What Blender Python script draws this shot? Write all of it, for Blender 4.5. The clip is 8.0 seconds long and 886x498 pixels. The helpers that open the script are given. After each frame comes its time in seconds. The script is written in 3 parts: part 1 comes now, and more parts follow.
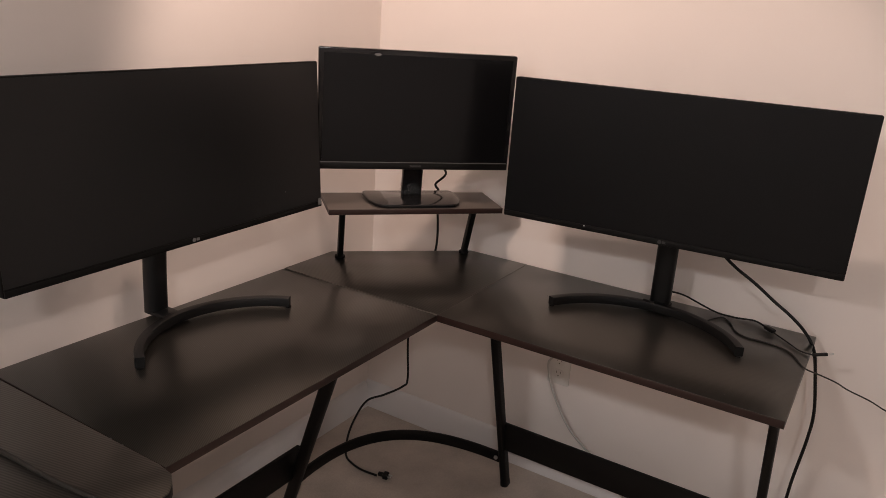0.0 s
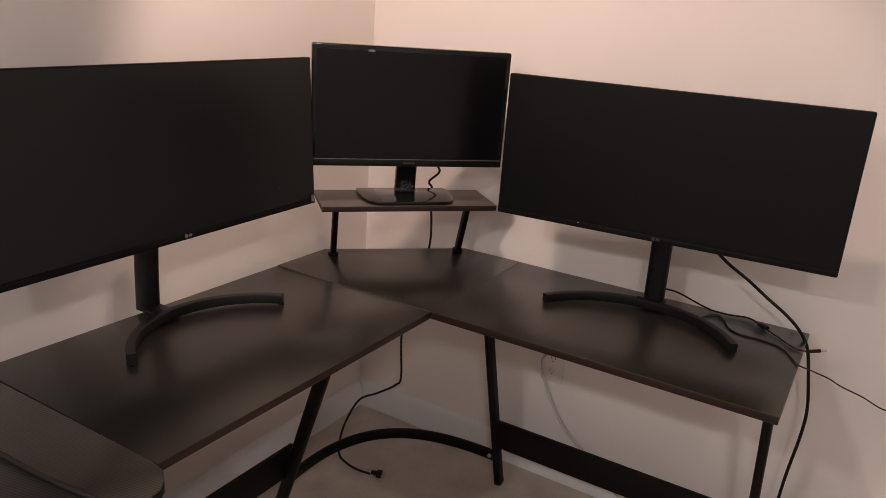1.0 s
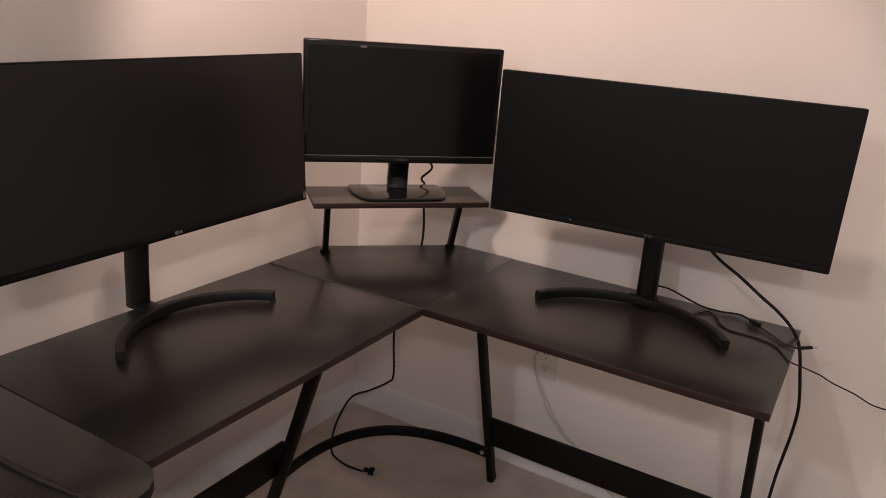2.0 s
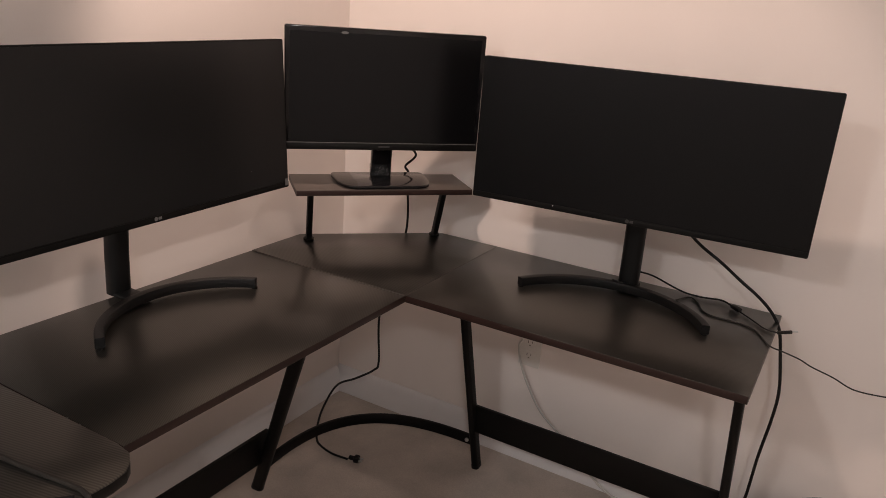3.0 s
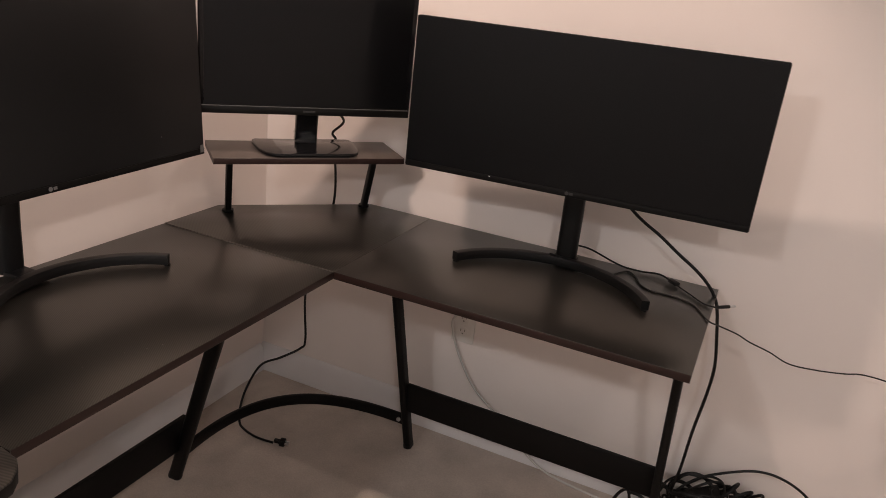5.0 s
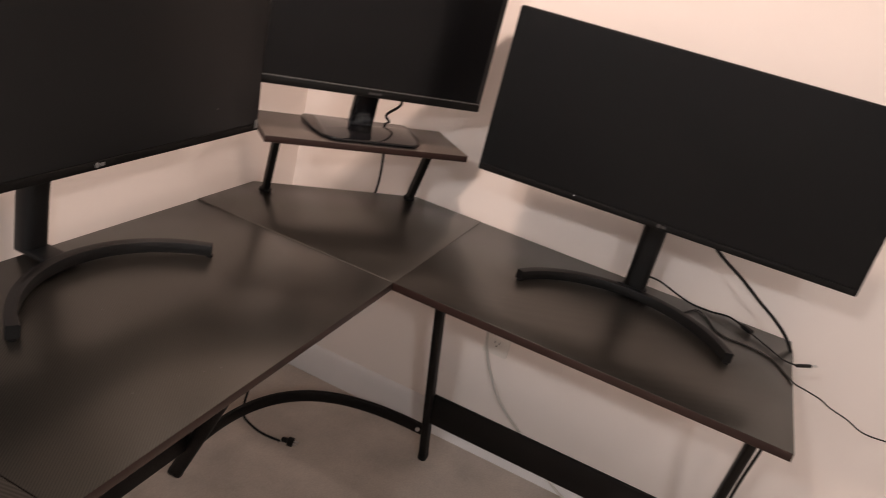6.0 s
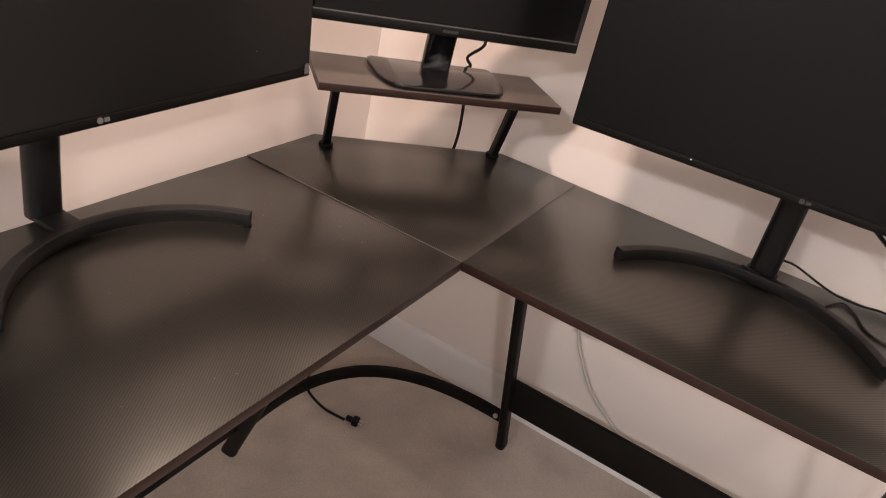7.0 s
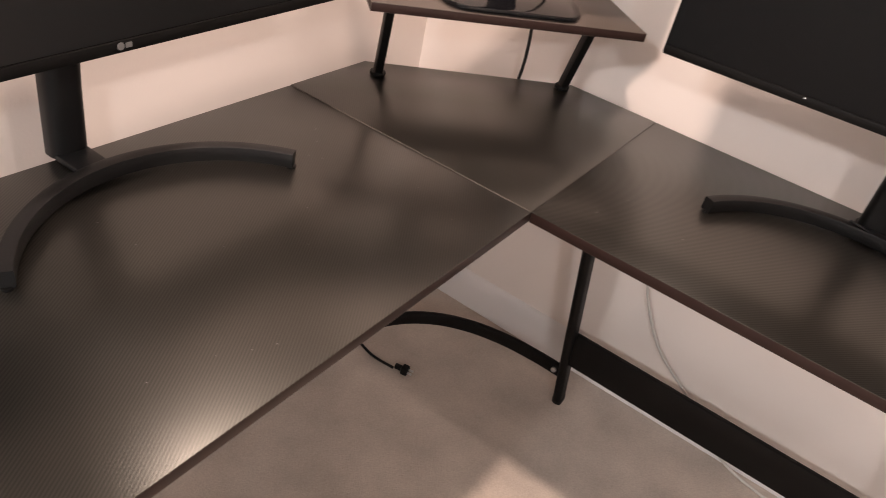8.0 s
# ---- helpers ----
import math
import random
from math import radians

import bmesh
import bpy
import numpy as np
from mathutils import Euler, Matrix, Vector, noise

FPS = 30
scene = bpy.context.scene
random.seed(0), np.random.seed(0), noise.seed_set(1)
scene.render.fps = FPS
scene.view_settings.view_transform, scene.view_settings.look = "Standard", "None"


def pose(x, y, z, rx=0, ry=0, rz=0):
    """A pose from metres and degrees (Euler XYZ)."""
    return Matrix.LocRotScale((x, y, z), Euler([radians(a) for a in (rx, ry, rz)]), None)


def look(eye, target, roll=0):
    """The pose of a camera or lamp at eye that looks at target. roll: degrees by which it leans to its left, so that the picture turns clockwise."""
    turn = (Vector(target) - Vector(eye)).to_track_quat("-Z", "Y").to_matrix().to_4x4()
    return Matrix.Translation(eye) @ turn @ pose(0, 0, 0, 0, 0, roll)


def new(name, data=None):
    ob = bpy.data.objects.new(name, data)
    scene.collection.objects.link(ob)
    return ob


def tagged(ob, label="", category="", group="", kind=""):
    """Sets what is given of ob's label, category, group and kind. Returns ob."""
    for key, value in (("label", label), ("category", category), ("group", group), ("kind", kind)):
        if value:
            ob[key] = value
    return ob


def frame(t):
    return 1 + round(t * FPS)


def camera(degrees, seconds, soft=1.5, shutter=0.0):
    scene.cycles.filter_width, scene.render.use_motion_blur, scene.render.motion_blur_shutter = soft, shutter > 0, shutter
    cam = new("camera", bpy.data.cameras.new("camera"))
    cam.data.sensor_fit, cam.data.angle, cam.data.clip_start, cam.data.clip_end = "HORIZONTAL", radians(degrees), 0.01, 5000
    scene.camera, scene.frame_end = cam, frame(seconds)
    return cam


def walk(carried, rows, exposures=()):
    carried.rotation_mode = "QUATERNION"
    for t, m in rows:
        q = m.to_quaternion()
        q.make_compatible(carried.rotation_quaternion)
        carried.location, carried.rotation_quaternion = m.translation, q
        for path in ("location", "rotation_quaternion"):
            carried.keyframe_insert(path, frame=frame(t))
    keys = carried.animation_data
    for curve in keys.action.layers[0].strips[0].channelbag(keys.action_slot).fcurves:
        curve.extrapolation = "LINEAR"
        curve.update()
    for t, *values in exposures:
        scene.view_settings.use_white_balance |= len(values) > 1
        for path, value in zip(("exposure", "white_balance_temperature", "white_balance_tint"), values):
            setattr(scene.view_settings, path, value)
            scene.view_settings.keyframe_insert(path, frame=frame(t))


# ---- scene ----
cam = camera(61.6, 8.0, soft=0.8, shutter=0.4)
PATH = [
    (0, (1.379, -1.967, 1.424), (0.404, -0.332, 0.811), 3.9),
    (0.5, (1.376, -1.967, 1.416), (0.409, -0.324, 0.809), 4.0),
    (1, (1.376, -1.966, 1.413), (0.417, -0.32, 0.803), 4.1),
    (2.5, (1.379, -1.955, 1.408), (0.447, -0.299, 0.785), 4.3),
    (3, (1.401, -1.951, 1.398), (0.481, -0.292, 0.765), 4.3),
    (3.5, (1.419, -1.95, 1.391), (0.503, -0.29, 0.753), 4.3),
    (4, (1.44, -1.947, 1.382), (0.534, -0.283, 0.744), 4.3),
    (4.5, (1.412, -1.922, 1.372), (0.665, -0.183, 0.726), 5.8),
    (4.7, (1.403, -1.897, 1.376), (0.654, -0.17, 0.7), 5.6),
    (5.8, (1.063, -1.802, 1.362), (0.481, -0.035, 0.628), 12.4),
    (6, (1.015, -1.783, 1.384), (0.431, -0.035, 0.606), 14.6),
    (6.5, (0.944, -1.689, 1.355), (0.223, -0.042, 0.48), 14.6),
    (7, (0.952, -1.521, 1.336), (0.19, 0.053, 0.365), 13.0),
    (7.5, (0.944, -1.434, 1.311), (0.149, 0.051, 0.233), 11.7),
    (8, (0.858, -1.414, 1.287), (0.084, 0.022, 0.13), 13.0),
]
EXPOSURES = [(0, 0.0), (4.5, 0.0), (6.0, 0.54), (7.0, 0.88), (8.0, 1.06)]
walk(cam, [(t, look(eye, target, roll)) for t, eye, target, roll in PATH], EXPOSURES)

# ---- plan, in metres ----
FLOOR, TOP = -0.006, 0.70           # carpet, desk top
WALL_X, WALL_Y = -0.11, 0.045       # faces of the two walls that meet in the corner
# far walls are out of view, set close to bounce fill light
FAR_X, FAR_Y, CEIL = 3.4, -4.1, 2.40
B, D, L = 0.012, 0.5, 1.31          # desk: back edge, inner corner, ends
CLIP_A, CLIP_B = (-B, -0.297), (0.303, B)

# ---- light ----
world = bpy.data.worlds.new("world")
scene.world = world
world.use_nodes = True
world.node_tree.nodes["Background"].inputs[0].default_value = (1.0, 0.90, 0.84, 1)
world.node_tree.nodes["Background"].inputs[1].default_value = 0.05

DOWNLIGHTS = [(0.39, -0.90), (2.15, -0.90), (0.35, -3.10), (2.15, -3.10)]   # recessed cans in the ceiling


def downlight_bulb(place, watts, colour, spread, blend, lean=0.0, radius=0.05):
    """A bulb in its can; lean: the gimbal's tilt towards the north wall, in degrees."""
    data = bpy.data.lights.new("downlight_bulb", "SPOT")
    data.energy, data.color, data.shadow_soft_size = watts, colour, radius
    data.spot_size, data.spot_blend = radians(spread), blend
    new("downlight_bulb", data).matrix_basis = look((*place, CEIL - 0.022), (place[0], place[1] + math.tan(radians(lean)) + 0.0001, CEIL - 1.022))


downlight_bulb(DOWNLIGHTS[0], 76, (1.0, 0.75, 0.63), 86, 0.38, 31.5)
downlight_bulb(DOWNLIGHTS[1], 19, (1.0, 0.85, 0.77), 150, 0.3)
downlight_bulb(DOWNLIGHTS[2], 72, (1.0, 0.97, 0.965), 165, 0.3, radius=0.12)
downlight_bulb(DOWNLIGHTS[3], 66, (1.0, 0.97, 0.965), 165, 0.3, radius=0.12)


# ---- materials ----
def material(name):
    m = bpy.data.materials.new(name)
    m.use_nodes = True
    return m, m.node_tree.nodes, m.node_tree.links, m.node_tree.nodes["Principled BSDF"]


def plain(name, colour, rough=0.5, metal=0.0, grain=0.0, scale=400.0, wear=0.12, spec=0.5, coat=0.0):
    """A surface with uneven gloss, slight mottling and fine relief."""
    m, n, l, p = material(name)
    p.inputs["Metallic"].default_value = metal
    p.inputs["Specular IOR Level"].default_value = spec
    p.inputs["Coat Weight"].default_value = coat
    tc = n.new("ShaderNodeTexCoord")
    big, fine = n.new("ShaderNodeTexNoise"), n.new("ShaderNodeTexNoise")
    big.inputs["Scale"].default_value, big.inputs["Detail"].default_value = 9.0, 2.0
    fine.inputs["Scale"].default_value, fine.inputs["Detail"].default_value = scale, 3.0
    for t in (big, fine):
        l.new(tc.outputs["Object"], t.inputs["Vector"])
    mix = n.new("ShaderNodeMix")
    mix.data_type = "RGBA"
    mix.inputs["A"].default_value = (*[c * (1 - wear) for c in colour], 1)
    mix.inputs["B"].default_value = (*[min(1, c * (1 + wear)) for c in colour], 1)
    l.new(big.outputs["Fac"], mix.inputs["Factor"])
    l.new(mix.outputs["Result"], p.inputs["Base Color"])
    ramp = n.new("ShaderNodeMapRange")
    ramp.inputs["To Min"].default_value, ramp.inputs["To Max"].default_value = max(0.02, rough - 0.015), min(1, rough + 0.015)
    l.new(big.outputs["Fac"], ramp.inputs["Value"])
    p.inputs["Roughness"].default_value = rough
    if wear > 0.06:
        l.new(ramp.outputs["Result"], p.inputs["Roughness"])
    if grain:
        bump = n.new("ShaderNodeBump")
        bump.inputs["Strength"].default_value, bump.inputs["Distance"].default_value = grain, 0.001
        l.new(fine.outputs["Fac"], bump.inputs["Height"])
        l.new(bump.outputs["Normal"], p.inputs["Normal"])
    return m


def carbon(name, angle, pitch=0.0035, colour=(0.0078, 0.0069, 0.0058), relief=0.055):
    """Dark laminate embossed with a fine diagonal twill."""
    m, n, l, p = material(name)
    tc, mp, wave = n.new("ShaderNodeTexCoord"), n.new("ShaderNodeMapping"), n.new("ShaderNodeTexWave")
    mp.inputs["Rotation"].default_value = (0, 0, radians(angle))
    l.new(tc.outputs["Object"], mp.inputs["Vector"])
    l.new(mp.outputs["Vector"], wave.inputs["Vector"])
    wave.bands_direction = "X"
    wave.inputs["Scale"].default_value = 2 * math.pi / 20 / pitch
    wave.inputs["Distortion"].default_value = 0.15
    wave.inputs["Detail Scale"].default_value = 30
    mix = n.new("ShaderNodeMix")
    mix.data_type = "RGBA"
    mix.inputs["A"].default_value = (*[c * 0.6 for c in colour], 1)
    mix.inputs["B"].default_value = (*[c * 1.5 for c in colour], 1)
    l.new(wave.outputs["Fac"], mix.inputs["Factor"])
    l.new(mix.outputs["Result"], p.inputs["Base Color"])
    p.inputs["IOR"].default_value = 1.8
    ridge = n.new("ShaderNodeBump")
    ridge.inputs["Strength"].default_value, ridge.inputs["Distance"].default_value = relief, 0.0005
    l.new(wave.outputs["Fac"], ridge.inputs["Height"])
    l.new(ridge.outputs["Normal"], p.inputs["Normal"])
    p.inputs["Specular Tint"].default_value = (0.97, 0.98, 0.92, 1)
    gloss = n.new("ShaderNodeMapRange")
    gloss.inputs["To Min"].default_value, gloss.inputs["To Max"].default_value = 0.42, 0.60
    l.new(wave.outputs["Fac"], gloss.inputs["Value"])
    l.new(gloss.outputs["Result"], p.inputs["Specular IOR Level"])
    p.inputs["Roughness"].default_value = 0.29
    return m


def paint(name, colour):
    """Rolled wall paint: orange peel, faint roller marks and scuffs."""
    m, n, l, p = material(name)
    tc = n.new("ShaderNodeTexCoord")
    peel, cloud = n.new("ShaderNodeTexNoise"), n.new("ShaderNodeTexNoise")
    peel.inputs["Scale"].default_value, peel.inputs["Detail"].default_value = 220.0, 3.0
    cloud.inputs["Scale"].default_value, cloud.inputs["Detail"].default_value = 2.2, 7.0
    for t in (peel, cloud):
        l.new(tc.outputs["Object"], t.inputs["Vector"])
    mix = n.new("ShaderNodeMix")
    mix.data_type = "RGBA"
    mix.inputs["A"].default_value = (*[c * 0.94 for c in colour], 1)
    mix.inputs["B"].default_value = (*[min(1, c * 1.05) for c in colour], 1)
    l.new(cloud.outputs["Fac"], mix.inputs["Factor"])
    l.new(mix.outputs["Result"], p.inputs["Base Color"])
    p.inputs["Roughness"].default_value = 0.62
    bump = n.new("ShaderNodeBump")
    bump.inputs["Strength"].default_value, bump.inputs["Distance"].default_value = 0.25, 0.0008
    l.new(peel.outputs["Fac"], bump.inputs["Height"])
    l.new(bump.outputs["Normal"], p.inputs["Normal"])
    return m


def carpet_material(name, colour):
    """Cut-pile carpet: tufts, brushed patches and specks."""
    m, n, l, p = material(name)
    tc = n.new("ShaderNodeTexCoord")
    tuft, patch, speck = n.new("ShaderNodeTexNoise"), n.new("ShaderNodeTexNoise"), n.new("ShaderNodeTexVoronoi")
    tuft.inputs["Scale"].default_value, tuft.inputs["Detail"].default_value = 260.0, 4.0
    patch.inputs["Scale"].default_value, patch.inputs["Detail"].default_value = 7.0, 4.0
    speck.inputs["Scale"].default_value = 330.0
    for t in (tuft, patch, speck):
        l.new(tc.outputs["Object"], t.inputs["Vector"])
    a, b = n.new("ShaderNodeMix"), n.new("ShaderNodeMix")
    a.data_type = b.data_type = "RGBA"
    a.inputs["A"].default_value = (*[c * 0.62 for c in colour], 1)
    a.inputs["B"].default_value = (*[min(1, c * 1.32) for c in colour], 1)
    l.new(patch.outputs["Fac"], a.inputs["Factor"])
    b.blend_type = "MULTIPLY"
    b.inputs["Factor"].default_value = 0.17
    grey = n.new("ShaderNodeMapRange")
    grey.inputs["From Min"].default_value, grey.inputs["From Max"].default_value = 0.3, 0.7
    grey.inputs["To Min"].default_value, grey.inputs["To Max"].default_value = 0.45, 1.35
    l.new(tuft.outputs["Fac"], grey.inputs["Value"])
    l.new(a.outputs["Result"], b.inputs["A"])
    l.new(grey.outputs["Result"], b.inputs["B"])
    l.new(b.outputs["Result"], p.inputs["Base Color"])
    p.inputs["Roughness"].default_value = 0.95
    p.inputs["Specular IOR Level"].default_value = 0.1
    p.inputs["Sheen Weight"].default_value = 0.3
    add = n.new("ShaderNodeMath")
    l.new(tuft.outputs["Fac"], add.inputs[0])
    l.new(speck.outputs["Distance"], add.inputs[1])
    bump = n.new("ShaderNodeBump")
    bump.inputs["Strength"].default_value, bump.inputs["Distance"].default_value = 0.2, 0.003
    l.new(add.outputs[0], bump.inputs["Height"])
    l.new(bump.outputs["Normal"], p.inputs["Normal"])
    return m


def glow(name, colour, strength):
    m, n, l, p = material(name)
    p.inputs["Emission Color"].default_value = (*colour, 1)
    p.inputs["Emission Strength"].default_value = strength
    return m


WALL = paint("wall_paint", (0.82, 0.75, 0.71))
CEILING = paint("ceiling_paint", (0.85, 0.82, 0.79))
TRIM = plain("trim_paint", (0.73, 0.71, 0.71), 0.35, grain=0.1, scale=120, wear=0.04)
CARPET = carpet_material("carpet", (0.50, 0.43, 0.375))
CARBON_L = carbon("carbon_left", -31, 0.0036)
CARBON_R = carbon("carbon_right", 45, 0.0036)
CARBON_C = carbon("carbon_corner", -45, 0.0036)
CARBON_X = carbon("carbon_extra", 78, 0.005, (0.026, 0.023, 0.020), 0.3)
SHELF = plain("shelf_laminate", (0.075, 0.062, 0.054), 0.34, grain=0.15, scale=300)
EDGE = plain("edge_band", (0.024, 0.0118, 0.0098), 0.40, grain=0.1, spec=0.3)
STEEL = plain("black_powder_coat", (0.0035, 0.0032, 0.0032), 0.48, grain=0.3, scale=900, spec=0.17)
BLACK = plain("black_plastic", (0.004, 0.0038, 0.0038), 0.42, grain=0.15, scale=900, spec=0.22)
DARK = plain("dark_grey_stand", (0.010, 0.010, 0.0105), 0.44, grain=0.12, scale=900, spec=0.3)
SATIN = plain("satin_black_stand", (0.005, 0.005, 0.0052), 0.42, grain=0.12, scale=900, spec=0.25)
GLOSS = plain("piano_black", (0.005, 0.005, 0.006), 0.13, wear=0.05, spec=0.42)
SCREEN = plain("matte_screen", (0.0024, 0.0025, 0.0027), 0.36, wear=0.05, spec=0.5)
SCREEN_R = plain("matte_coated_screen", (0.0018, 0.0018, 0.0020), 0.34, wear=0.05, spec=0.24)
FRAME = plain("thin_frame", (0.004, 0.0038, 0.0038), 0.5, wear=0.05, spec=0.15)
SCREEN_C = plain("satin_screen", (0.0032, 0.0032, 0.0036), 0.28, wear=0.05, spec=0.30)
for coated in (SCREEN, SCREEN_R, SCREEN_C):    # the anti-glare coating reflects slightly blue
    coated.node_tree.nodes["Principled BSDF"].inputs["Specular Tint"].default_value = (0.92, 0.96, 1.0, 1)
RUBBER = plain("cable_rubber", (0.006, 0.0056, 0.0056), 0.45, spec=0.25)
GREY_CABLE = plain("grey_cable", (0.022, 0.020, 0.018), 0.38, spec=0.3)
WHITE_CABLE = plain("white_cable", (0.52, 0.50, 0.47), 0.5)
SILVER = plain("silver", (0.62, 0.62, 0.62), 0.3, metal=0.9)
LOGO = plain("logo_grey", (0.14, 0.14, 0.14), 0.4)
# grey that stands for the highlight on the small monitor's trim
TRIM_GLINT = plain("trim_glint_grey", (0.085, 0.085, 0.085), 0.4)
FAINT = plain("faint_mark", (0.035, 0.035, 0.035), 0.4)
# board edges: one pale as if catching light, one dim
JOINT = plain("lit_raw_edge", (0.075, 0.066, 0.056), 0.5)
JOINT_DIM = plain("dim_board_edge", (0.03, 0.026, 0.023), 0.5)
WHITE = plain("white_plastic", (0.72, 0.69, 0.65), 0.35, wear=0.03)
SLOT = plain("outlet_slot", (0.10, 0.09, 0.085), 0.6)
LED = glow("led", (1, 1, 1), 0.55)
DIFFUSER = glow("lamp_glass", (1.0, 0.82, 0.66), 4.0)
FILM, fn, fl, fp = material("clear_film")
fp.inputs["Roughness"].default_value, fp.inputs["Alpha"].default_value = 0.06, 0.07
fp.inputs["Base Color"].default_value = (0.7, 0.7, 0.7, 1)


# ---- mesh helpers ----
def smooth(bm, angle=35):
    for f in bm.faces:
        f.smooth = True
    for e in bm.edges:
        if len(e.link_faces) == 2 and e.calc_face_angle(0) > radians(angle):
            e.smooth = False


def part(name, bm, mat, parent=None, label=""):
    """One mesh object from a bmesh; mat may be a list for the material slots."""
    me = bpy.data.meshes.new(name)
    bmesh.ops.recalc_face_normals(bm, faces=bm.faces)
    smooth(bm)
    bm.to_mesh(me)
    bm.free()
    for m in (mat if isinstance(mat, (list, tuple)) else [mat]):
        me.materials.append(m)
    ob = new(name, me)
    if parent is not None:
        ob.parent = parent
        ob.matrix_parent_inverse = parent.matrix_basis.inverted()
    if label:
        tagged(ob, label)
    return ob


def thing(name, label, category, m=None, group="", kind=""):
    ob = new(name)
    ob.empty_display_size = 0.05
    if m is not None:
        ob.matrix_basis = m
    return tagged(ob, label, category, group, kind)


def bevelled(bm, width, segments=2):
    if width > 0:
        es = [e for e in bm.edges if len(e.link_faces) == 2 and e.calc_face_angle(0) > radians(30)]
        bmesh.ops.bevel(bm, geom=es, offset=width, segments=segments, profile=0.5, affect="EDGES", clamp_overlap=True)
    return bm


def box(lo, hi, bevel=0.0, m=None, segments=2):
    bm = bmesh.new()
    bmesh.ops.create_cube(bm, size=1)
    c = [(a + b) / 2 for a, b in zip(lo, hi)]
    d = [b - a for a, b in zip(lo, hi)]
    bmesh.ops.transform(bm, matrix=Matrix.Translation(c) @ Matrix.Diagonal((*d, 1)), verts=bm.verts)
    bevelled(bm, bevel, segments)
    if m is not None:
        bmesh.ops.transform(bm, matrix=m, verts=bm.verts)
    return bm


def slab(points, z0, z1, bevel=0.0, m=None, side=0):
    """A flat board from its outline in plan; its side faces take material slot `side`."""
    bm = bmesh.new()
    f = bm.faces.new([bm.verts.new((x, y, z0)) for x, y in points])
    up = bmesh.ops.extrude_face_region(bm, geom=[f])
    bmesh.ops.translate(bm, vec=(0, 0, z1 - z0), verts=[v for v in up["geom"] if isinstance(v, bmesh.types.BMVert)])
    bmesh.ops.recalc_face_normals(bm, faces=bm.faces)
    for f in bm.faces:
        if abs(f.normal.z) < 0.5:
            f.material_index = side
    bevelled(bm, bevel, 2)
    if m is not None:
        bmesh.ops.transform(bm, matrix=m, verts=bm.verts)
    return bm


def spline(points, n=8):
    """A smooth line through points."""
    p = [Vector(q) for q in points]
    p = [2 * p[0] - p[1]] + p + [2 * p[-1] - p[-2]]
    out = []
    for i in range(1, len(p) - 2):
        a, b, c, d = p[i - 1:i + 3]
        for k in range(n):
            t = k / n
            out.append(0.5 * (2 * b + (c - a) * t + (2 * a - 5 * b + 4 * c - d) * t * t + (3 * b - a - 3 * c + d) * t ** 3))
    return out + [p[-2]]


def sweep(line, profile, up=(0, 0, 1)):
    """A closed profile, in (side, up) metres, swept along a line of points, with end caps."""
    bm, rings = bmesh.new(), []
    for i, p in enumerate(line):
        way = (line[min(i + 1, len(line) - 1)] - line[max(i - 1, 0)]).normalized()
        side = way.cross(Vector(up))
        side = side.normalized() if side.length > 1e-4 else Vector((1, 0, 0))
        high = side.cross(way)
        rings.append([bm.verts.new(p + side * a + high * b) for a, b in profile])
    k = len(profile)
    for r, s in zip(rings, rings[1:]):
        for i in range(k):
            bm.faces.new((r[i], r[(i + 1) % k], s[(i + 1) % k], s[i]))
    bm.faces.new(rings[0][::-1])
    bm.faces.new(rings[-1])
    return bm


def ring(rx, ry=None, n=10):
    ry = rx if ry is None else ry
    return [(rx * math.cos(2 * math.pi * i / n), ry * math.sin(2 * math.pi * i / n)) for i in range(n)]


def rounded(w, h, r, n=4):
    """A rounded rectangle as an outline about the origin."""
    out = []
    for cx, cy, a in ((w / 2 - r, h / 2 - r, 0), (-w / 2 + r, h / 2 - r, 90), (-w / 2 + r, -h / 2 + r, 180), (w / 2 - r, -h / 2 + r, 270)):
        out += [(cx + r * math.cos(radians(a + 90 * i / n)), cy + r * math.sin(radians(a + 90 * i / n))) for i in range(n + 1)]
    return out


def cable(points, radius, n=8, sides=10):
    return sweep(spline(points, n), ring(radius, n=sides), up=(0.13, 0.21, 0.97))


def disc(radius, depth, m, n=24, bevel=0.0):
    bm = bmesh.new()
    bmesh.ops.create_cone(bm, cap_ends=True, segments=n, radius1=radius, radius2=radius, depth=depth)
    bevelled(bm, bevel)
    bmesh.ops.transform(bm, matrix=m, verts=bm.verts)
    return bm


def joined(*bms):
    """Several bmeshes of one piece as one."""
    out = bmesh.new()
    for b in bms:
        me = bpy.data.meshes.new("piece")
        b.to_mesh(me)
        b.free()
        out.from_mesh(me)
        bpy.data.meshes.remove(me)
    return out


# ---- room ----
T = 0.12
tagged(part("floor", box((WALL_X - T, FAR_Y - T, FLOOR - 0.1), (FAR_X + T, WALL_Y + T, FLOOR)), CARPET), "beige cut-pile carpet with brushed patches", "floor", kind="structure")
tagged(part("ceiling", box((WALL_X - T, FAR_Y - T, CEIL), (FAR_X + T, WALL_Y + T, CEIL + 0.1)), CEILING), "plain white painted ceiling", "ceiling", kind="structure")
# the south wall is unseen and added for bounced light
for nm, lo, hi in (("wall_north", (WALL_X - T, WALL_Y, FLOOR), (FAR_X + T, WALL_Y + T, CEIL)),
                   ("wall_west", (WALL_X - T, FAR_Y, FLOOR), (WALL_X, WALL_Y, CEIL)),
                   ("bounce_wall_south", (WALL_X - T, FAR_Y - T, FLOOR), (FAR_X + T, FAR_Y, CEIL))):
    tagged(part(nm, box(lo, hi), WALL), "warm beige painted plaster wall", "wall", kind="structure")


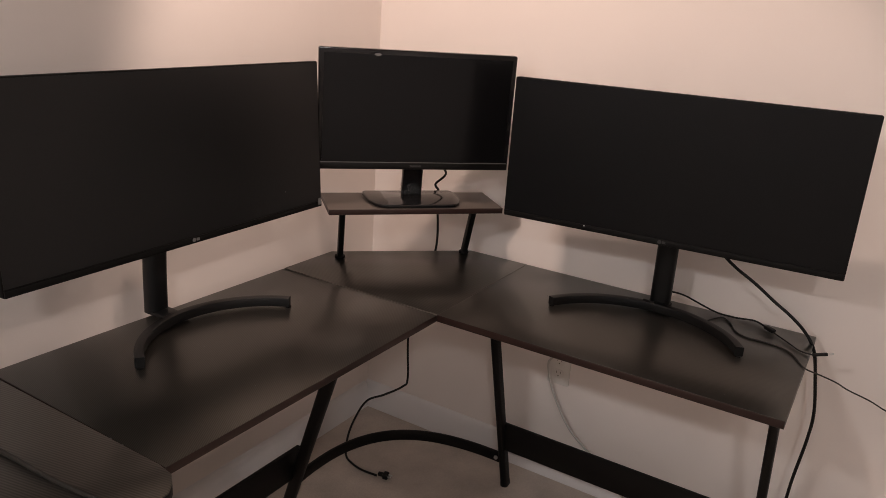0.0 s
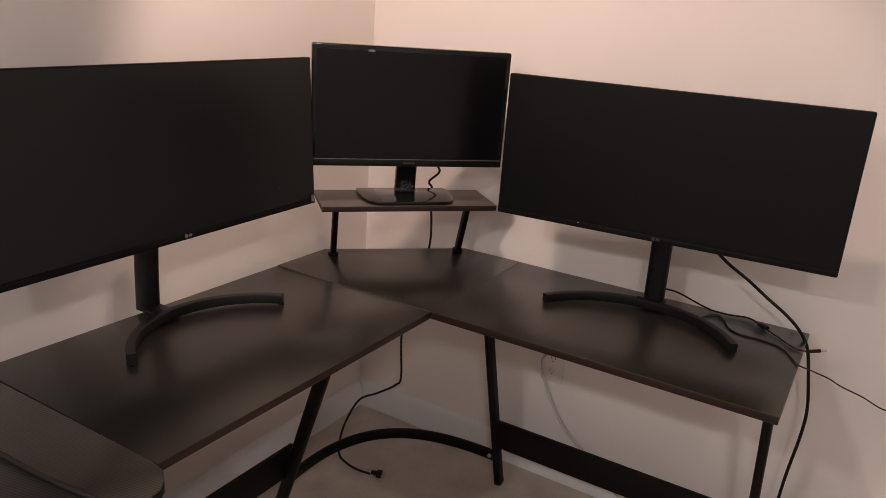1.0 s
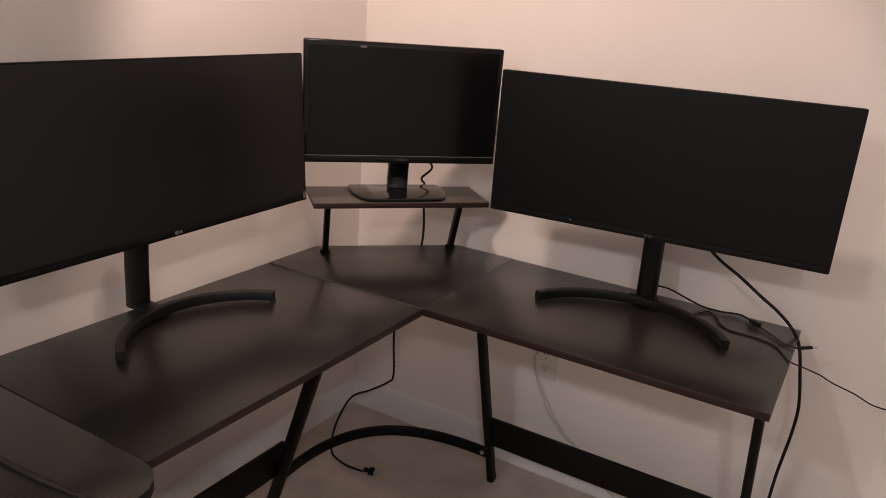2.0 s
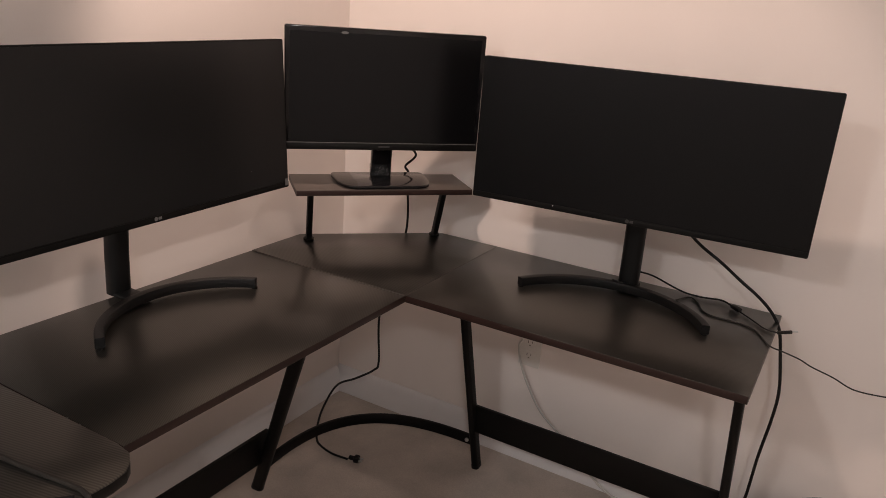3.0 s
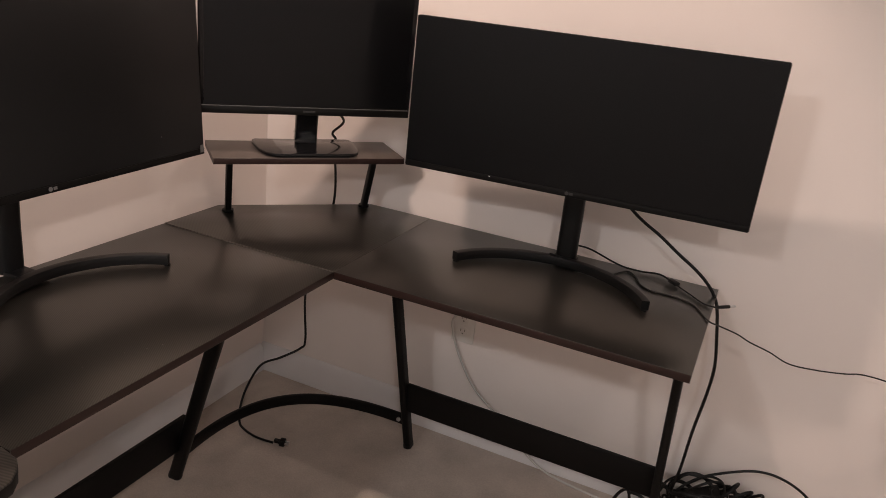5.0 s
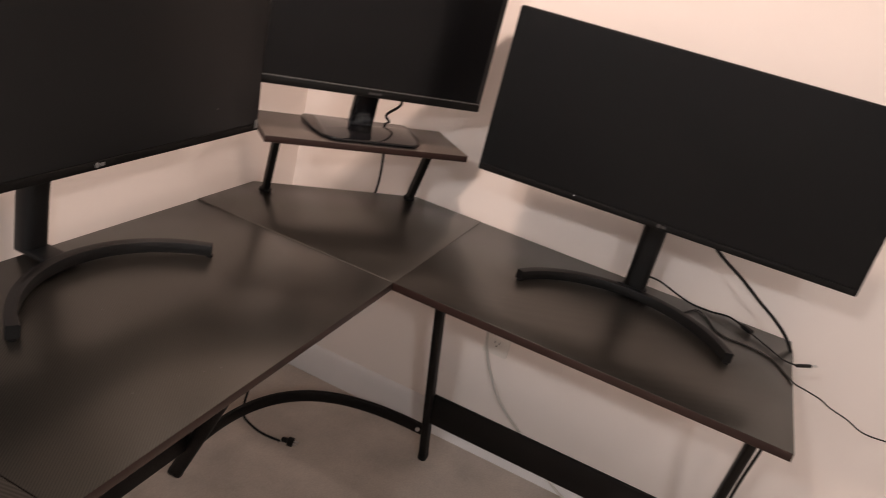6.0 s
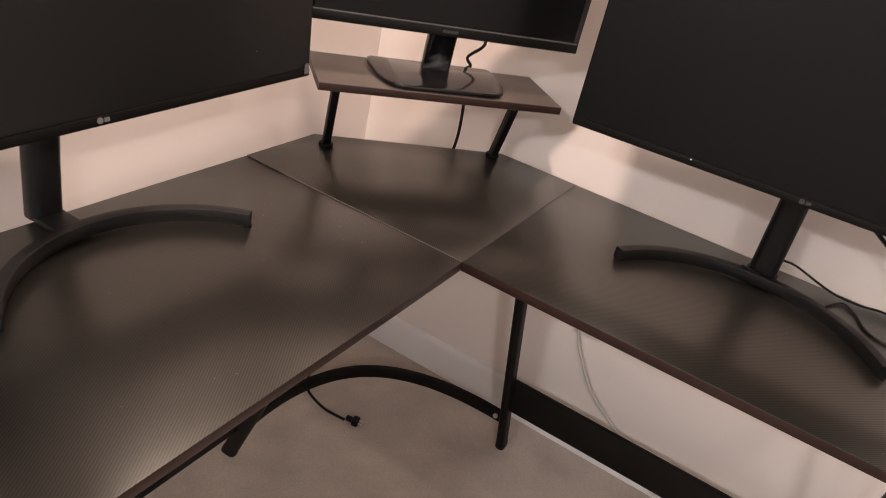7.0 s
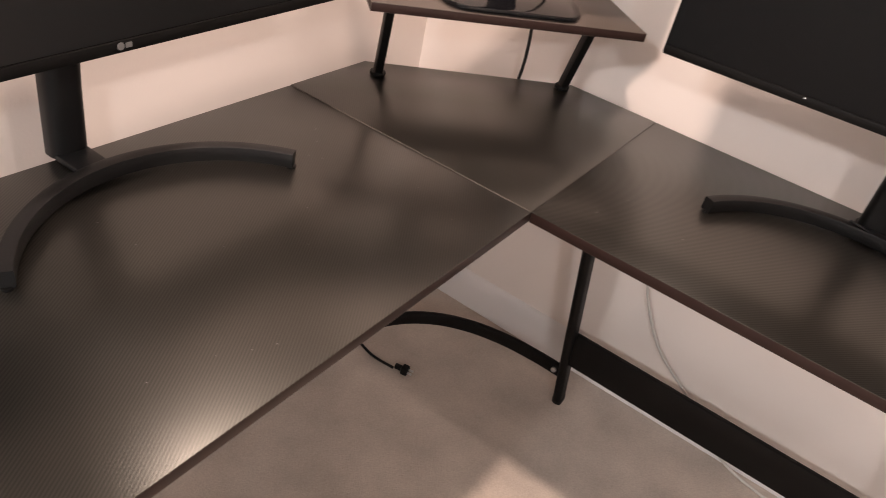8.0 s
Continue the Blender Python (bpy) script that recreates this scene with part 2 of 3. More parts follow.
# unseen too, placed to throw soft light back at the desk
tagged(part("bounce_wall_east", box((FAR_X, FAR_Y, FLOOR), (FAR_X + T, WALL_Y, CEIL)), WALL), "warm beige painted plaster wall", "wall", kind="structure")


def baseboard(a, b, inward):
    """A skirting board along the wall from a to b, with a coved top."""
    prof = [(0, 0), (0.019, 0), (0.019, 0.072), (0.015, 0.080), (0.013, 0.090), (0.006, 0.099), (0, 0.101)]
    a, b, w = Vector((*a, FLOOR)), Vector((*b, FLOOR)), Vector((*inward, 0))
    bm = bmesh.new()
    rows = [[bm.verts.new(p + w * s + Vector((0, 0, h))) for s, h in prof] for p in (a, b)]
    k = len(prof)
    for i in range(k):
        bm.faces.new((rows[0][i], rows[0][(i + 1) % k], rows[1][(i + 1) % k], rows[1][i]))
    bm.faces.new(rows[0][::-1])
    bm.faces.new(rows[1])
    tagged(part("baseboard", bm, TRIM), "white painted baseboard with a moulded top", "baseboard", kind="structure")


baseboard((WALL_X, WALL_Y), (FAR_X, WALL_Y), (0, -1))
baseboard((WALL_X, FAR_Y), (WALL_X, WALL_Y - 0.019), (1, 0))
baseboard((FAR_X, FAR_Y), (FAR_X, WALL_Y - 0.019), (-1, 0))
baseboard((WALL_X + 0.019, FAR_Y), (FAR_X - 0.019, FAR_Y), (0, 1))


def recessed_light(x, y):
    """A flush can: a bevelled trim ring round a glowing lens."""
    lamp = thing("recessed_light", "round white recessed ceiling light, switched on", "ceiling light", pose(x, y, CEIL), group="recessed ceiling lights")
    trim = bmesh.new()
    prof = ((0.066, 0.001), (0.066, 0.010), (0.072, 0.013), (0.088, 0.011), (0.094, 0.006), (0.094, 0.001))
    rows = [[trim.verts.new((x + r * math.cos(k), y + r * math.sin(k), CEIL - d)) for k in [2 * math.pi * i / 40 for i in range(40)]] for r, d in prof]
    for r, q in zip(rows, rows[1:] + rows[:1]):
        for i in range(40):
            trim.faces.new((r[i], r[(i + 1) % 40], q[(i + 1) % 40], q[i]))
    part("trim_ring", trim, WHITE, lamp)
    part("lens", disc(0.0655, 0.004, pose(x, y, CEIL - 0.004), 40), DIFFUSER, lamp, "glowing frosted lens")


for x, y in DOWNLIGHTS:
    recessed_light(x, y)


# ---- corner desk ----
desk = thing("corner_desk", "black L-shaped corner desk with carbon-fibre pattern boards", "desk", pose(0.5, -0.5, FLOOR))
Z0 = TOP - 0.018
GAP = 0.0004
part("board", slab([CLIP_A, (-B, -D + GAP), (D - GAP, -D + GAP), (D - GAP, B), CLIP_B], Z0, TOP + 0.0010, 0.0008, side=1), [CARBON_C, EDGE], desk, "corner board with a cut-off back corner")
part("board", slab([(-B, -L), (D, -L), (D, -D - GAP), (-B, -D - GAP)], Z0, TOP, 0.0010, side=1), [CARBON_L, EDGE], desk)
part("board", slab([(D + GAP, -D), (L, -D), (L, B), (D + GAP, B)], Z0, TOP + 0.0006, 0.0010, side=1), [CARBON_R, EDGE], desk)
# raw edges in the joints between the boards; caught light is in the pale colour
part("joint_edge", box((-B + 0.002, -D - 0.0010, TOP - 0.004), (D - 0.001, -D + 0.0007, TOP + 0.0012), 0.0003), JOINT, desk, "raw edge in the joint, coloured pale for the light it catches")
part("joint_edge", box((D - 0.0006, -D + 0.001, TOP - 0.004), (D + 0.0007, B - 0.002, TOP + 0.0009), 0.0002), JOINT_DIM, desk, "brown edge in the joint")


def leg(foot, top, across):
    """A flat oval steel tube from the floor to the board, with a rubber foot."""
    a, b = Vector(foot), Vector(top)
    prof = rounded(0.022, 0.036, 0.009, 4)
    ob = part("leg", sweep([a + (b - a) * 0.012, b], prof, up=across), STEEL, desk)
    part("rubber_foot", sweep([a, a + (b - a) * 0.02], rounded(0.024, 0.038, 0.010, 4), up=across), RUBBER, ob)
    v = (b - a).normalized()
    part("mounting_plate", box((b.x - 0.024, b.y - 0.03, Z0 - 0.006), (b.x + 0.024, b.y + 0.03, Z0 - 0.0005), 0.001), STEEL, ob)
    return ob


leg((0.550, -0.089, FLOOR), (0.501, -0.207, Z0 - 0.003), (0, -1, 0.2))
leg((1.286, -0.080, FLOOR), (1.279, -0.318, Z0 - 0.003), (0, -1, 0.3))
leg((0.070, -0.572, FLOOR), (0.390, -0.735, Z0 - 0.003), (1, 0, 0.2))
leg((0.080, -1.286, FLOOR), (0.318, -1.279, Z0 - 0.003), (1, 0, 0.3))
# flat stretchers between the legs, and the bowed one in the corner
part("stretcher", box((0.535, -0.124, 0.137), (1.285, -0.112, 0.228), 0.002), STEEL, desk, "flat black steel stretcher")
part("stretcher", box((0.118, -1.285, 0.128), (0.130, -0.585, 0.222), 0.002), STEEL, desk, "flat black steel stretcher")
ARCH = [Vector((0.105, -0.592, 0.088)), Vector((0.030, -0.085, 0.088)), Vector((0.532, -0.106, 0.094))]
line = [ARCH[0] * (1 - t) ** 2 + ARCH[1] * 2 * t * (1 - t) + ARCH[2] * t * t for t in [i / 36 for i in range(37)]]
arch = part("bowed_stretcher", sweep(line, rounded(0.012, 0.034, 0.003, 2)), STEEL, desk, "bowed flat steel stretcher")
part("bolt", disc(0.0065, 0.006, pose(0.519, -0.114, 0.093, 90, 0, 5), 12, 0.001), SILVER, desk, "bright steel bolt head")

# ---- monitor shelf ----
SH = Vector((0.205, -0.195, 0))      # its middle
U = Vector((0.676, 0.737, 0)).normalized()   # along it
V = Vector((U.y, -U.x, 0))           # to its front
shelf_m = Matrix(((U.x, -V.x, 0, SH.x), (U.y, -V.y, 0, SH.y), (0, 0, 1, 0), (0, 0, 0, 1)))
shelf = thing("monitor_shelf", "dark brown laminate monitor shelf on two slanted steel legs", "shelf", Matrix.Translation((SH.x, SH.y, TOP)))
front_mid = Vector((0.284, -0.278, 0))
depth = 0.190
off = (front_mid - SH).dot(V)
side_off = (front_mid - SH).dot(U)
part("shelf_board", slab([(side_off - 0.2505, -off), (side_off + 0.2505, -off), (side_off + 0.2505, depth - off), (side_off - 0.2505, depth - off)], 0.873, 0.889, 0.001, shelf_m, side=1), [SHELF, EDGE], shelf)
for foot, top in (((0.298, -0.027), (0.340, -0.056)), ((0.044, -0.324), (0.080, -0.361))):
    a, b = Vector((*foot, TOP + 0.004)), Vector((*top, 0.872))
    lg = part("leg", sweep([a, b], rounded(0.016, 0.024, 0.003, 2), up=(-V.x, -V.y, 0)), STEEL, shelf)
    part("foot_pad", disc(0.0155, 0.008, Matrix.Translation((a.x, a.y, TOP + 0.0052)), 20, 0.002), STEEL, lg)


# ---- wide monitors ----
def wide_monitor(name, m, stand, W, Z1, H, arc, half, label, extra):
    """A flat wide monitor on an arc stand. Local: x along it, -y to the front, z from the desk top.
    m: the panel's pose; stand: the stand's; arc: how far the bow lies behind the screen; half: half its angle."""
    mon = thing(name, label, "monitor", stand, group="wide monitors")
    Z2 = Z1 + H
    k = lambda bm: (bmesh.ops.transform(bm, matrix=stand, verts=bm.verts), bm)[1]
    g = lambda bm: (bmesh.ops.transform(bm, matrix=m, verts=bm.verts), bm)[1]
    outline = rounded(W, Z2 - Z1, 0.004, 3)
    up = Matrix.Translation((0, 0, (Z1 + Z2) / 2)) @ pose(0, 0, 0, 90)
    part("panel", g(slab(outline, -0.018, 0.0, 0.0008, up)), FRAME, mon, "thin black plastic frame")
    lip = 0.016
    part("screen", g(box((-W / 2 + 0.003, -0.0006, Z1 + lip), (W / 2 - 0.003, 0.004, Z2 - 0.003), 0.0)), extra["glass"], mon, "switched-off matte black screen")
    part("chin", g(box((-W / 2 + 0.002, -0.0035, Z1 + 0.001), (W / 2 - 0.002, 0.004, Z1 + lip - 0.001), 0.0010)), FRAME, mon, "black bottom bezel")
    back = slab(rounded(0.60, 0.26, 0.05, 6), 0.0, 0.026, 0.010, Matrix.Translation((0, 0.044, (Z1 + Z2) / 2)) @ pose(0, 0, 0, 90))
    part("back_cover", g(back), BLACK, mon)
    # column and hinge
    col = sweep([Vector((0, 0.138, 0.004)), Vector((0, 0.136, 0.10)), Vector((0, 0.130, 0.20)), Vector((0, 0.126, 0.32))], rounded(0.052, 0.040, 0.016, 5), up=(0, -1, 0))
    c = part("column", k(col), extra["stand"], mon)
    if "collar" in extra:
        part("collar", k(slab(rounded(0.060, 0.050, 0.018, 5), 0.010, 0.022, 0.002, Matrix.Translation((0, 0.138, 0)))), BLACK, c)
    part("hinge", g(box((-0.04, 0.043, 0.28), (0.04, 0.130, 0.36), 0.008)), BLACK, mon)
    # arc base
    R, w, h = extra["radius"], 0.019, 0.023
    cx, cy = extra["shift"], arc - R + 0.009
    pts = [Vector((cx + R * math.sin(a), cy + R * math.cos(a), 0.003 + h / 2)) for a in [radians(half * (i / 24 - 1)) for i in range(49)]]
    base = part("arc_base", k(sweep(pts, rounded(w, h, 0.002, 2))), extra["stand"], mon, "curved black metal base")
    for s in (-1, 1):
        a = radians((half - 0.8) * s)
        part("foot_pad", k(disc(0.007, 0.004, Matrix.Translation((cx + R * math.sin(a), cy + R * math.cos(a), 0.002)), 14)), RUBBER, base)
    part("neck_plate", k(box((-0.024, arc + 0.004, 0.001), (0.024, 0.152, 0.011), 0.004)), DARK, mon)
    # maker's mark as a plain disc and bar, and the power light
    part("maker_mark", g(joined(disc(0.0045, 0.001, Matrix.Translation((extra["mark"], -0.004, Z1 + 0.009)) @ pose(0, 0, 0, 90), 20),
                                box((extra["mark"] + 0.0065, -0.0045, Z1 + 0.006), (extra["mark"] + 0.0145, -0.0035, Z1 + 0.0118), 0.0))), extra["ink"], mon, "small grey maker's mark")
    if "led" in extra:
        part("power_light", g(box((extra["led"] - 0.0013, -0.0045, Z1 + 0.012), (extra["led"] + 0.0013, -0.0034, Z1 + 0.0130), 0.0)), LED, mon, "tiny white power light")
    if "sticker" in extra:
        part("sticker", g(box((W / 2 - 0.016, -0.0042, Z1 + 0.006), (W / 2 - 0.005, -0.0036, Z1 + 0.024), 0.0)), LOGO, mon, "small grey sticker")
        part("speck", g(disc(0.0013, 0.0006, Matrix.Translation((W / 2 - 0.135, -0.0008, Z1 + 0.062)) @ pose(0, 0, 0, 90), 8)), LOGO, mon)
    return mon


wide_monitor("wide_monitor", pose(0.939, -0.224, TOP, 0, 0, 3.4), pose(0.934, -0.216, TOP), 0.812, 0.217, 0.359, 0.102, 63,
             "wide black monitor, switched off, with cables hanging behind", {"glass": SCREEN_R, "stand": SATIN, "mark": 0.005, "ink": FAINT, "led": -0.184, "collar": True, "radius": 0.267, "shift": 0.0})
LEAN = pose(0.123, -0.917, TOP, 0, 0, 91.1) @ pose(0, 0, 0.202) @ pose(0, 0, 0, -2.8, -0.5) @ pose(0, 0, -0.202)
wide_monitor("wide_monitor", LEAN, pose(0.118, -0.922, TOP, 0, 0, 90), 0.846, 0.202, 0.374, 0.042, 61,
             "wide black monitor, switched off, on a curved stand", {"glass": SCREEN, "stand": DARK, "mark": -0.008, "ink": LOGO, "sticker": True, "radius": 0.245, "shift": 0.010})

# ---- middle monitor on the shelf ----
mid = pose(0.255, -0.264, 0.994, 1.6, 0, 46.85)
small = thing("monitor", "smaller glossy black monitor, switched off, on a shelf", "monitor", pose(0.22, -0.215, 0.889))
gm = lambda bm: (bmesh.ops.transform(bm, matrix=mid, verts=bm.verts), bm)[1]
W, HH = 0.541, 0.320
part("panel", gm(slab(rounded(W, HH, 0.005, 3), -0.022, 0.0, 0.002, Matrix.Translation((0, 0, HH / 2)) @ pose(0, 0, 0, 90))), GLOSS, small, "glossy black frame")
part("screen", gm(box((-W / 2 + 0.012, -0.0007, 0.023), (W / 2 - 0.012, 0.004, HH - 0.013))), SCREEN_C, small, "switched-off satin black screen")
part("chin", gm(box((-W / 2 + 0.001, -0.004, 0.001), (W / 2 - 0.001, 0.004, 0.019), 0.002)), BLACK, small, "black bottom bezel")
# the highlight above the chin is put into this line's grey
part("lit_trim_line", gm(box((-W / 2 + 0.004, -0.0045, 0.0192), (W / 2 - 0.004, 0.002, 0.0207), 0.0003)), TRIM_GLINT, small, "thin trim line, grey to stand for its highlight")
part("maker_mark", gm(joined(*[box((-0.016 + 0.008 * i, -0.0052, 0.008), (-0.009 + 0.008 * i, -0.0038, 0.0128), 0.0) for i in range(4)])), FAINT, small, "small silver maker's mark")
oval = slab(ring(0.0095, 0.0032, 20), 0.0, 0.0005, 0.0, Matrix.Translation((-0.121, -0.0226, HH - 0.011)) @ pose(0, 0, 0, 90))
part("oval_sticker", gm(oval), LOGO, small, "small pale oval sticker")
part("back_cover", gm(slab(rounded(0.40, 0.24, 0.04, 5), 0.0, 0.03, 0.008, Matrix.Translation((0, 0.050, HH / 2)) @ pose(0, 0, 0, 90))), BLACK, small)
# base plate with drawn-in front corners, and the neck
bm_ = Matrix(((U.x, -V.x, 0, 0.218), (U.y, -V.y, 0, -0.212), (0, 0, 1, 0.889), (0, 0, 0, 1)))
outline = [(-0.128, 0.078), (-0.136, 0.070), (-0.139, 0.050), (-0.134, -0.030), (-0.122, -0.068), (-0.108, -0.084), (-0.090, -0.090),
           (0.090, -0.090), (0.108, -0.084), (0.122, -0.068), (0.134, -0.030), (0.139, 0.050), (0.136, 0.070), (0.128, 0.078)]
part("base_plate", slab(outline, 0.002, 0.011, 0.002, bm_), GLOSS, small, "glossy black base plate")
neck_line = [Vector((0.188, -0.178, 0.899)), Vector((0.194, -0.185, 0.95)), Vector((0.206, -0.200, 1.01)), Vector((0.222, -0.219, 1.10))]
neck = part("neck", sweep(neck_line, rounded(0.060, 0.030, 0.010, 4), up=(V.x, V.y, 0)), GLOSS, small, "glossy black neck")
wrap = bmesh.new()
rows = []
for k in range(7):
    z = 0.9015 + 0.0055 * k
    rows.append([wrap.verts.new(Vector((0.188, -0.178, z)) + U * (0.0335 * math.cos(a) * (1 + 0.05 * math.sin(5 * a + 2.3 * k))) + V * ((0.021 + 0.003 * math.sin(3 * a + k * 1.7)) * math.sin(a) + 0.002)) for a in [2 * math.pi * i / 28 for i in range(28)]])
for r, s_ in zip(rows, rows[1:]):
    for i in range(28):
        wrap.faces.new((r[i], r[(i + 1) % 28], s_[(i + 1) % 28], s_[i]))
part("clear_wrap", wrap, FILM, neck, "crumpled clear protective film")

# ---- second desk, which joins the end of the corner desk ----
side_desk = thing("side_desk", "dark grey ribbed desk with rounded corners beside the corner desk", "desk", pose(0.25, -1.7, FLOOR))
ed = [(-0.06, -1.3165), (0.490, -1.3125), (0.524, -1.3175), (0.546, -1.334), (0.560, -1.352), (0.565, -1.380), (0.565, -2.30), (-0.06, -2.30)]
part("desk_top", slab(ed, 0.680, 0.7035, 0.003, side=1), [CARBON_X, BLACK], side_desk)
for y in (-1.62, -2.20):
    for x in (0.0, 0.48):
        part("leg", sweep([Vector((x, y, FLOOR)), Vector((x, y, 0.679))], rounded(0.04, 0.04, 0.006, 2), up=(0, 1, 0)), STEEL, side_desk)

# ---- cables ----
def cord(name, label, points, radius, mat, cat="cable"):
    return tagged(part(name, cable(points, radius), mat), label, cat)


cord("hanging_cable", "black power cord from the shelf monitor down to the carpet",
     [(0.250, -0.185, 1.02), (0.228, -0.050, 0.950), (0.192, -0.048, 0.908), (0.202, -0.046, 0.890), (0.190, -0.044, 0.872), (0.204, -0.042, 0.80), (0.208, -0.048, 0.70), (0.190, -0.070, 0.60), (0.158, -0.10, 0.42), (0.163, -0.10, 0.25),
      (0.150, -0.108, 0.215), (0.106, -0.150, 0.187), (0.066, -0.195, 0.168), (0.044, -0.235, 0.10), (0.046, -0.268, 0.045), (0.058, -0.285, 0.006), (0.085, -0.297, FLOOR + 0.0035), (0.141, -0.310, FLOOR + 0.0035), (0.200, -0.305, FLOOR + 0.0035)], 0.0036, RUBBER)
plug = thing("power_plug", "black three-prong power plug lying on the carpet", "plug", pose(0.225, -0.297, FLOOR))
pm = pose(0.222, -0.298, FLOOR + 0.011, 0, 0, 12)
part("plug_body", joined(box((-0.020, -0.006, -0.006), (0.0, 0.006, 0.006), 0.003, pm), box((-0.002, -0.011, -0.010), (0.016, 0.011, 0.010), 0.004, pm)), RUBBER, plug)
for y, r in ((-0.006, 0), (0.006, 0), (0.0, 1)):
    part("prong", box((0.015, y - 0.001, -0.003 + 0.005 * r), (0.027, y + 0.001, 0.003 + 0.004 * r), 0.0004, pm), SILVER, plug)

cord("display_cable", "thick black cable hanging from the wide monitor over the desk's end",
     [(1.035, -0.165, 0.955), (1.061, -0.050, 0.881), (1.099, -0.050, 0.852), (1.151, -0.050, 0.822), (1.203, -0.050, 0.787), (1.246, -0.050, 0.760), (1.279, -0.050, 0.734), (1.303, -0.050, 0.706), (1.318, -0.050, 0.674), (1.331, -0.050, 0.615),
      (1.346, -0.050, 0.525), (1.345, -0.050, 0.445), (1.334, -0.050, 0.325), (1.328, -0.050, 0.206), (1.318, -0.06, 0.12), (1.33, -0.09, 0.05)], 0.0041, RUBBER)
cord("adapter_cable", "thin black cable behind the wide monitor's stand",
     [(0.945, -0.075, 0.755), (0.962, -0.058, 0.751), (0.988, -0.032, 0.739), (1.038, -0.008, 0.714), (1.074, -0.006, 0.705), (1.116, -0.008, 0.705), (1.162, 0.004, 0.705), (1.195, -0.021, 0.705)], 0.0024, RUBBER)
tagged(part("cable_connector", box((-0.016, -0.007, -0.005), (0.016, 0.007, 0.005), 0.003, pose(1.205, -0.033, TOP + 0.0065, 0, 0, -42)), RUBBER), "small black cable connector lying on the desk", "connector")
cord("connector_lead", "thin black lead running off the desk's edge",
     [(1.214, -0.042, 0.704), (1.254, -0.083, 0.7035), (1.288, -0.119, 0.7035), (1.322, -0.130, 0.706)], 0.0019, RUBBER)
tip = thing("connector_tip", "black cable plug with a silver tip over the desk's edge", "connector", pose(1.335, -0.138, TOP))
part("sleeve", sweep([Vector((1.316, -0.131, 0.7065)), Vector((1.345, -0.115, 0.711))], ring(0.0042)), RUBBER, tip)
part("metal_tip", sweep([Vector((1.3455, -0.1147, 0.711)), Vector((1.357, -0.108, 0.7128))], ring(0.0026)), SILVER, tip)
cord("grey_cable", "thin grey cable curling over the desk top",
     [(1.050, -0.105, 0.7025), (1.061, -0.072, 0.703), (1.087, -0.026, 0.7028), (1.113, -0.050, 0.7025), (1.134, -0.096, 0.7025), (1.162, -0.118, 0.7025), (1.207, -0.118, 0.7025), (1.245, -0.126, 0.7025), (1.273, -0.148, 0.7025), (1.297, -0.193, 0.7025), (1.313, -0.219, 0.703),
      (1.341, -0.204, 0.692), (1.376, -0.190, 0.679), (1.404, -0.170, 0.660), (1.451, -0.140, 0.636), (1.500, -0.110, 0.607), (1.560, -0.090, 0.601), (1.620, -0.070, 0.602), (1.660, -0.050, 0.603), (1.720, -0.040, 0.597), (1.775, -0.030, 0.579), (1.86, -0.04, 0.53), (2.0, -0.03, 0.42), (2.1, -0.03, 0.2), (2.14, -0.05, FLOOR + 0.0035)], 0.0018, GREY_CABLE)
cord("column_cable", "thin black cable tied round the stand's column",
     [(0.897, -0.105, 0.728), (0.918, -0.108, 0.727), (0.945, -0.106, 0.718), (0.962, -0.108, 0.704), (0.975, -0.115, 0.7035)], 0.0024, RUBBER)
cord("floor_cable", "black cable arching up from the bundle on the carpet",
     [(1.28, -0.10, 0.02), (1.318, -0.06, 0.115), (1.365, -0.04, 0.175), (1.42, -0.03, 0.213), (1.512, -0.025, 0.255), (1.59, -0.025, 0.25), (1.66, -0.025, 0.205), (1.72, -0.03, 0.12), (1.75, -0.05, FLOOR + 0.0035)], 0.0034, RUBBER)
cord("desk_cable", "dark cable lying across the side desk and over its edge",
     [(0.05, -1.45, 0.707), (0.27, -1.443, 0.707), (0.41, -1.437, 0.707), (0.52, -1.424, 0.708), (0.558, -1.42, 0.708), (0.578, -1.424, 0.695), (0.582, -1.430, 0.64), (0.57, -1.44, 0.45), (0.55, -1.46, 0.1), (0.56, -1.5, FLOOR + 0.0035)], 0.0042, GREY_CABLE)
cord("desk_cable", "thin black cable lying on the side desk",
     [(0.30, -1.62, 0.7055), (0.42, -1.545, 0.7055), (0.50, -1.488, 0.7055), (0.53, -1.46, 0.7055), (0.556, -1.432, 0.7055)], 0.0022, RUBBER)
cord("wall_cable", "white cable hanging from the outlet down to the carpet",
     [(0.612, 0.030, 0.415), (0.602, 0.026, 0.395), (0.612, 0.026, 0.345), (0.640, 0.026, 0.280), (0.700, 0.022, 0.195), (0.790, 0.016, 0.130), (0.86, 0.012, 0.07), (0.925, 0.008, 0.022), (0.985, 0.005, 0.001), (1.06, -0.005, FLOOR + 0.0035), (1.20, -0.02, FLOOR + 0.0035)], 0.0034, WHITE_CABLE)

# bundle of coiled cables on the carpet by the desk's end
rng = random.Random(4)


